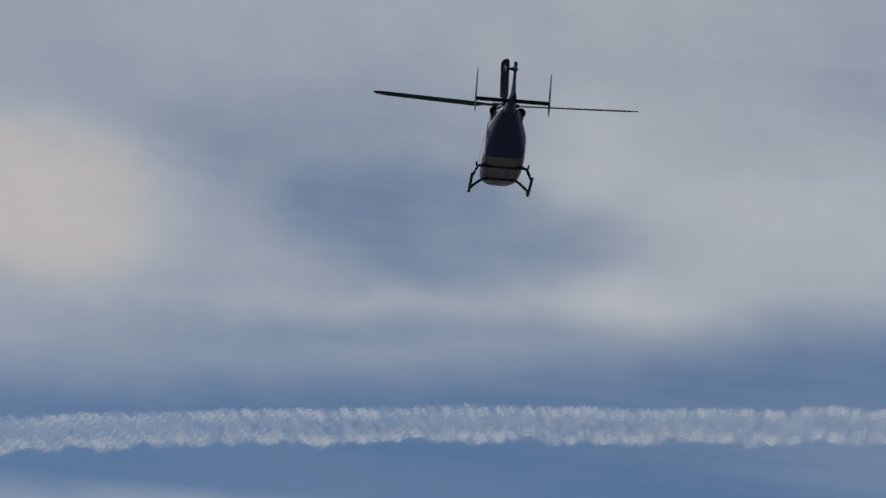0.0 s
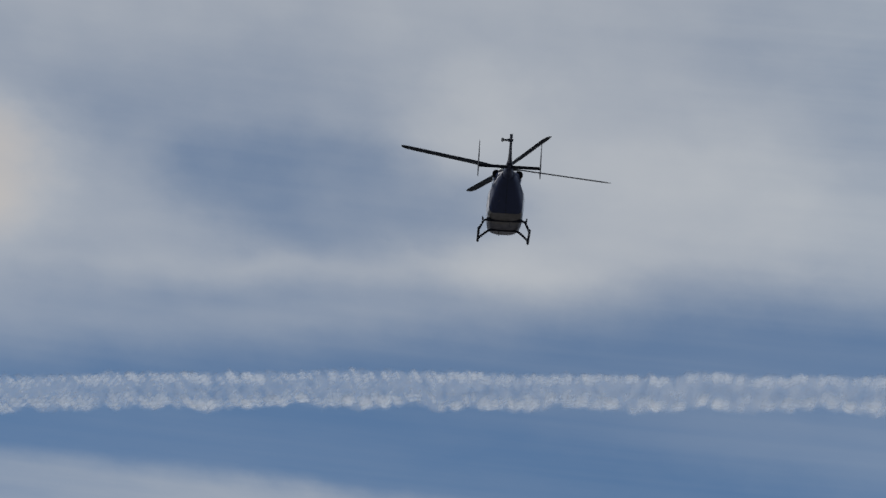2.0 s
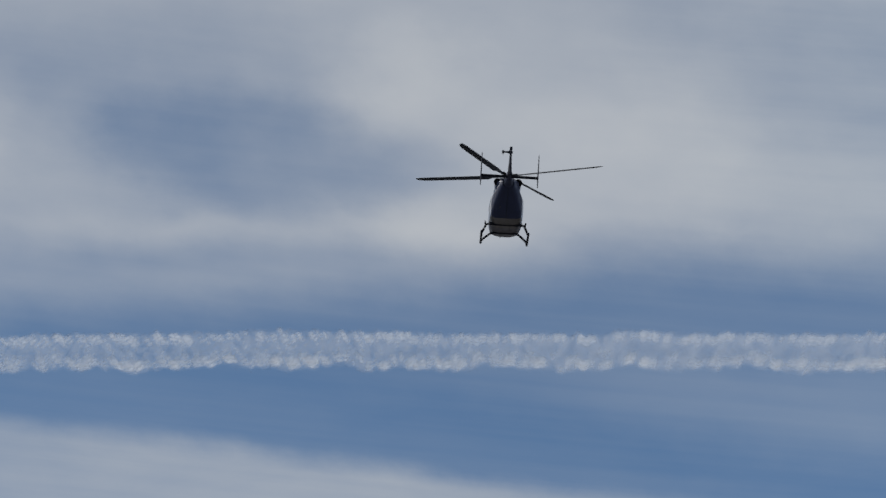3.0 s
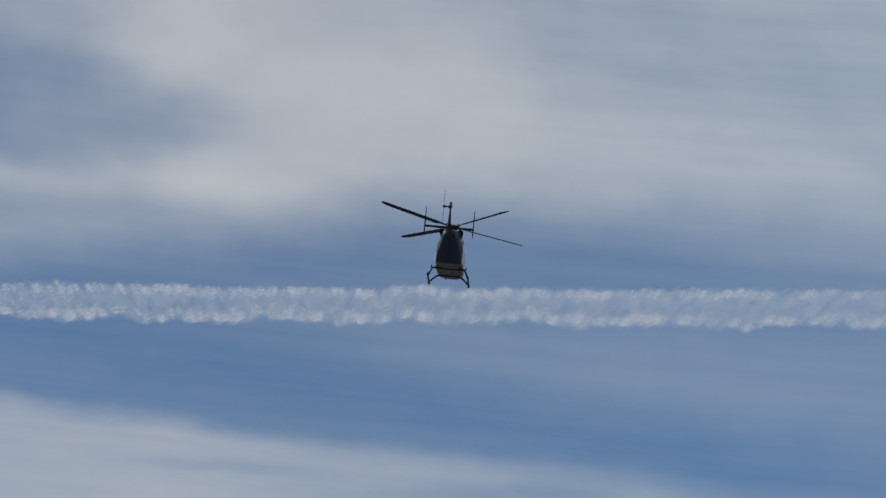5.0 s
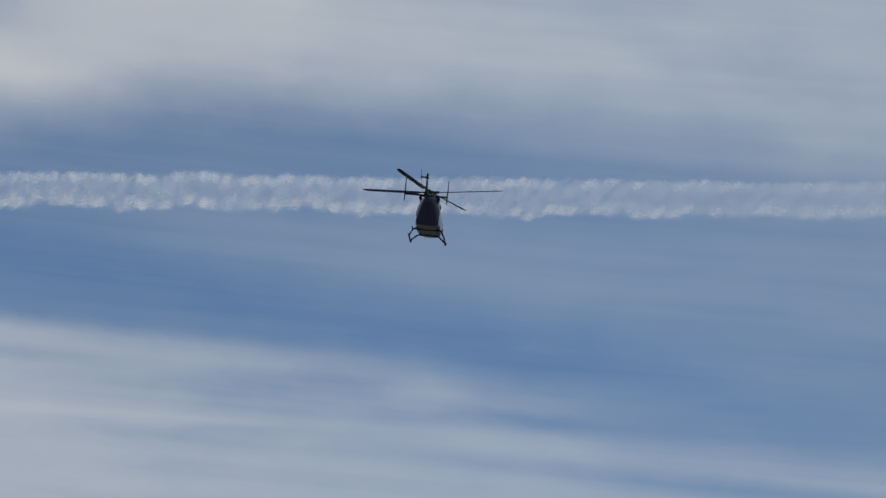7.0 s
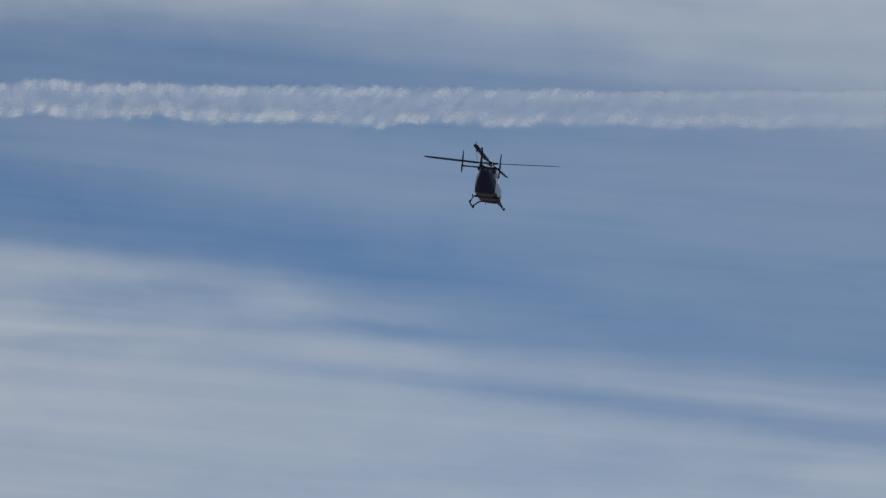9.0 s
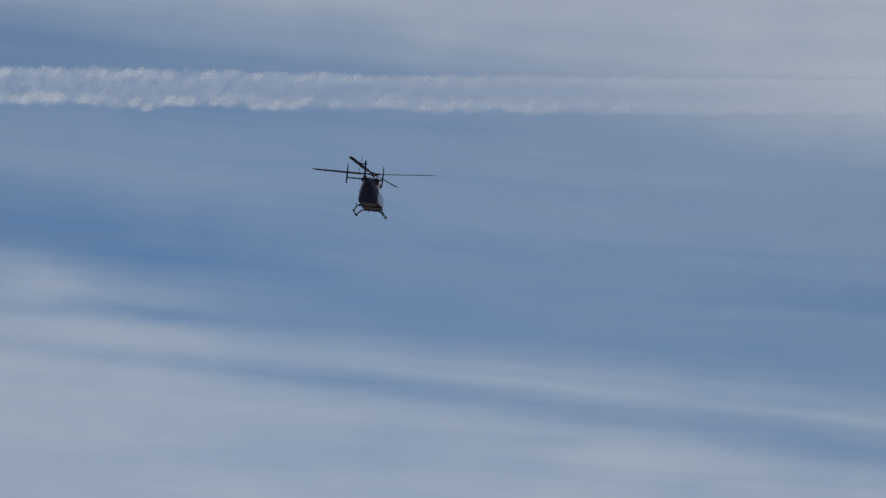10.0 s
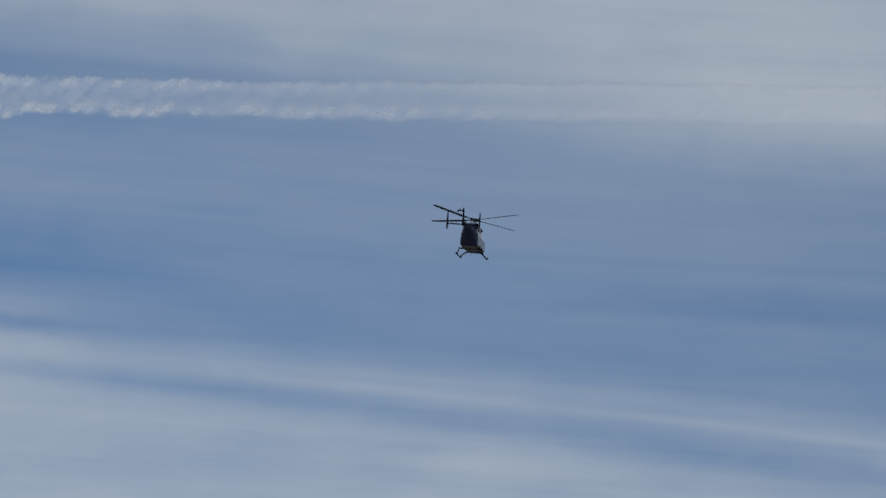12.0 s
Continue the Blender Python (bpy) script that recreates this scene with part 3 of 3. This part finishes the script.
def build_tail():
    bm = bmesh.new()
    loft(bm, [ring(y, z - r, z + r, r * 0.95, 2.1, 24) for y, z, r in ((-3.5, 2.12, 0.27), (-4.2, 2.08, 0.235), (-5.2, 2.02, 0.19), (-5.9, 1.98, 0.165), (-6.3, 1.98, 0.12))])
    part("tail_boom", bm, NAVY, helicopter, "dark navy tapering tail boom")
    # fin: a swept foil
    rings = []
    for z, y, chord, th in ((1.86, -5.98, 0.98, 0.26), (2.2, -6.08, 0.80, 0.23), (2.6, -6.26, 0.64, 0.20), (2.98, -6.42, 0.52, 0.22), (3.148, -6.48, 0.42, 0.16)):
        rings.append([(h, y + c, z) for c, h in foil(chord, th)])
    part("fin", loft(bmesh.new(), rings), TAIL, helicopter, "dark navy swept tail fin")
    bm = bmesh.new()
    rings = []
    for x in (-1.45, -0.7, 0.0, 0.7, 1.45):
        rings.append([(x, -5.75 + c, 1.875 + h) for c, h in foil(0.50, 0.17)])
    part("stabiliser", loft(bm, rings), TAIL, helicopter, "dark horizontal stabiliser")
    for sx in (-1, 1):
        rings = []
        for z, y, chord in ((1.346, -5.95, 0.48), (1.55, -5.84, 0.80), (1.88, -5.76, 0.98), (2.4, -5.86, 0.82), (2.970, -6.02, 0.50)):
            rings.append([(sx * 1.451 + h, y + c, z) for c, h in foil(chord, 0.07)])
        part("end_plate", loft(bmesh.new(), rings), TAIL, helicopter, "dark upright end plate")
    bm = bmesh.new()
    tube(bm, [(0.10, -6.5, 2.99), (-0.05, -6.5, 2.99), (-0.16, -6.5, 2.99), (-0.40, -6.5, 2.99)], [0.06, 0.10, 0.055, 0.04], 12)
    part("tail_gearbox", bm, DARK, helicopter)
    # rotating beacon: a lit lens in a turning shield with one slot
    bm = bmesh.new()
    tube(bm, [(0, BEACON.y, BEACON.z - 0.16), (0, BEACON.y, BEACON.z - 0.08), (0, BEACON.y, BEACON.z - 0.065)], [0.04, 0.072, 0.072], 16)
    base = part("beacon", bm, TAIL, helicopter, "small dark beacon socket")
    bm = bmesh.new()
    bmesh.ops.create_uvsphere(bm, u_segments=12, v_segments=8, radius=0.052, matrix=Matrix.Translation(BEACON))
    part("lens", bm, RED, base, "red anti-collision light")
    bm = bmesh.new()
    tube(bm, curve_points([(0, -5.8, 1.86), (0, -6.1, 1.66), (0, -6.5, 1.55)]), 0.018, 8)
    part("tail_bumper", bm, STEEL, helicopter)
    for x, y in ((0.25, -0.6), (-0.22, 1.2)):
        bm = bmesh.new()
        slab(bm, [(y, 0.54), (y + 0.1, 0.54), (y + 0.02, 0.26), (y - 0.02, 0.26)], x - 0.012, x + 0.012)
        part("aerial", bm, DARK, helicopter, "short blade aerial")


def build_beacon_shield():
    """A turning cup round the beacon's lens, open in one slot that faces aft."""
    bm = bmesh.new()
    walls = []
    for radius in (0.068, 0.063):
        walls.append([[bm.verts.new((radius * math.sin(a), -radius * math.cos(a), z)) for a in (radians(34 + 292 * k / 24) for k in range(25))] for z in (-0.06, 0.06)])
    for low, high in walls:
        for k in range(24):
            bm.faces.new((low[k], low[k + 1], high[k + 1], high[k]))
    for k in range(24):
        for row in (0, 1):
            bm.faces.new((walls[0][row][k], walls[0][row][k + 1], walls[1][row][k + 1], walls[1][row][k]))
    tube(bm, [(0, 0, 0.06), (0, 0, 0.068)], 0.068, 24)
    return part("beacon_shield", bm, TAIL, helicopter, "dark turning shield of the beacon")


def build_skids():
    for sx in (-1, 1):
        bm = bmesh.new()
        w = 1.226
        line = curve_points([(sx * w, -1.05, 0.06), (sx * w, -0.9, 0.05), (sx * w, 1.3, 0.05), (sx * w, 1.7, 0.09), (sx * w, 1.98, 0.26)])
        tube(bm, line, 0.060, 12)
        part("skid", bm, STEEL, helicopter, "black landing skid tube")
        for y in (1.15, -0.75):
            bm = bmesh.new()
            if y > 0:
                line = [(sx * 0.45, y, 0.54), (sx * 0.66, y, 0.52), (sx * 0.82, y, 0.43), (sx * (w - 0.10), y, 0.17), (sx * w, y, 0.05)]
            else:
                line = [(sx * 0.45, y, 0.54), (sx * 0.80, y, 0.56), (sx * 0.99, y, 0.52), (sx * 1.07, y, 0.37), (sx * w, y, 0.05)]
            line = curve_points(line, 4)
            tube(bm, line, 0.058, 12)
            part("strut", bm, STEEL, helicopter, "curved skid strut")
        bm = bmesh.new()
        tube(bm, [(sx * 1.04, -0.75, 0.53), (sx * 1.07, -0.82, 0.70)], [0.05, 0.03], 8)
        part("lug", bm, STEEL, helicopter, "short upright lug on the strut")
    for sx in (-1, 1):
        bm = bmesh.new()
        tube(bm, [(sx * 0.62, -0.75, 0.60), (sx * 0.66, -0.75, 0.60), (sx * 0.84, -0.75, 0.575), (sx * 0.88, -0.75, 0.57)], [0.06, 0.095, 0.09, 0.06], 12)
        part("strut_fitting", bm, STEEL, helicopter, "dark clamp that holds the rear strut")
    for y in (1.15, -0.75):
        bm = bmesh.new()
        tube(bm, [(-0.62, y, 0.54), (0.62, y, 0.54)], 0.052, 12)
        part("cross_tube", bm, STEEL, helicopter, "black cross tube under the belly")


def build_rotor():
    rotor = new("main_rotor")
    rotor.parent = helicopter
    bm = bmesh.new()
    tube(bm, [(0, 0, -0.16), (0, 0, -0.10), (0, 0, -0.02), (0, 0, 0.06), (0, 0, 0.13)], [0.14, 0.27, 0.30, 0.27, 0.10], 20)
    part("hub", bm, DARK, rotor, "dark domed rotor hub")
    for k in range(4):
        turn = pose(0, 0, 0, 0, 0, 90 * k)
        bm = bmesh.new()
        rings = []
        for r, chord, th in ((0.45, 0.16, 0.45), (0.95, 0.19, 0.34), (1.25, 0.35, 0.20), (2.4, 0.35, 0.19), (3.8, 0.35, 0.185), (4.9, 0.35, 0.17), (5.2, 0.31, 0.15), (5.4, 0.24, 0.12), (5.5, 0.13, 0.08)):
            tilt = radians(16.000 - 1.3 * (r - 1.0))
            up = r * math.tan(radians(1.853)) + 0.012 * (r / 5.5) ** 2
            rings.append([turn @ Vector((r, c * math.cos(tilt) - h * math.sin(tilt), up + c * math.sin(tilt) + h * math.cos(tilt))) for c, h in foil(chord, th)])
        part("blade", loft(bm, rings), DARK, rotor, "dark composite rotor blade")
        bm = bmesh.new()
        tube(bm, [turn @ Vector((0.18, 0, 0)), turn @ Vector((0.35, 0, 0.015)), turn @ Vector((0.55, 0, 0.025))], [0.10, 0.085, 0.08], 12)
        part("blade_grip", bm, SOOT, rotor, "dark steel blade grip")
    bm = bmesh.new()
    tube(bm, [(0, 0, -0.42), (0, 0, -0.39), (0, 0, -0.34), (0, 0, -0.31)], [0.16, 0.25, 0.25, 0.14], 24)
    part("swashplate", bm, POLISHED, rotor, "bright metal swashplate")
    for k in range(4):
        turn = pose(0, 0, 0, 0, 0, 90 * k + 38)
        bm = bmesh.new()
        tube(bm, [turn @ Vector((0.23, 0, -0.36)), turn @ Vector((0.29, 0, -0.05))], 0.022, 8)
        part("pitch_link", bm, POLISHED, rotor, "thin metal pitch link")
    tail = new("tail_rotor")
    tail.parent = helicopter
    bm = bmesh.new()
    tube(bm, [(-0.06, 0, 0), (0.06, 0, 0)], 0.075, 12)
    part("hub", bm, DARK, tail)
    for s in (-1, 1):
        rings = []
        for r, chord in ((0.05, 0.08), (0.2, 0.18), (0.6, 0.19), (0.94, 0.18), (0.98, 0.10)):
            rings.append([(h + 0.02 * c, s * c, s * r) for c, h in foil(chord, 0.12)])
        part("blade", loft(bmesh.new(), rings), DARK, tail, "narrow tail rotor blade")
    return rotor, tail


build_hull()
build_top()
build_tail()
build_skids()
main_rotor, tail_rotor = build_rotor()
beacon_shield = build_beacon_shield()


# ---- what moves ----
# seconds and the lag of the main rotor, in degrees, behind 390 turns a minute
LAG = ((0, -3.0), (1, -32.7), (1.5, -50.6), (2, -69.9), (3, -117.5), (5, -231.5), (6, -306.4), (7, -382.9), (9, -547.1), (10, -645.1), (11, -744.0), (12, -844.3))


# seconds and the turn of the beacon's shield: its slot passes the rear three times
FLASH = ((0, -180), (0.75, -180), (0.8, -170), (0.92, -30), (1.08, 30), (1.2, 170), (1.25, 180), (5.2, 180), (5.25, 190), (5.37, 330), (5.53, 390), (5.65, 530), (5.7, 540), (6.6, 540), (6.65, 550), (6.77, 690), (6.93, 750), (7.05, 890), (7.1, 900), (12, 900))
GEAR = 5.6565      # turns of the tail rotor to one of the main rotor


def motions():
    walk(helicopter, [(t, pose(*row)) for t, *row in FLIGHT])
    disc = pose(0, 0, MAST_H, -1.385, 0, 0) @ pose(0, 0, 0, 0, 0.946, 0)
    times = [i / FPS for i in range(12 * FPS + 1)]
    walk(main_rotor, [(t, disc @ pose(0, 0, 0, 0, 0, 2340 * t + eased(LAG, t))) for t in times])
    walk(tail_rotor, [(t, pose(-0.40, -6.5, 2.99) @ pose(0, 0, 0, GEAR * (2340 * t + eased(LAG, t)) + 123, 0, 0)) for t in times])
    walk(beacon_shield, [(t, Matrix.Translation(BEACON) @ pose(0, 0, 0, 0, 0, eased(FLASH, t))) for t in times])


# seconds, place of the helicopter's base, and its turn in degrees
FLIGHT = (
    (0, -0.484, 125.335, 33.332, -0.62, 3.76, 3.63),
    (1, 1.699, 137.292, 34.473, -1.21, 3.21, 1.16),
    (1.5, 3.309, 142.870, 34.743, -1.25, 3.02, 0.48),
    (2, 5.062, 148.811, 35.032, -1.15, 3.24, -0.30),
    (2.5, 7.07, 155.33, 35.355, -1.15, 3.42, -0.88),
    (3, 9.387, 162.003, 35.663, -1.2, 3.74, -1.71),
    (5, 21.020, 188.749, 35.804, -2.92, 6.40, -7.80),
    (6, 28.442, 200.239, 35.439, -2.64, 6.75, -10.12),
    (7, 37.585, 214.031, 35.435, -2.90, 7.07, -12.66),
    (9, 57.802, 236.485, 34.627, -3.45, 7.48, -19.73),
    (10, 70.299, 247.566, 34.175, -2.99, 7.79, -21.50),
    (11, 84.129, 258.286, 33.894, -3.02, 6.65, -24.98),
    (12, 98.697, 267.840, 33.853, -3.95, 6.92, -28.74),
)
motions()
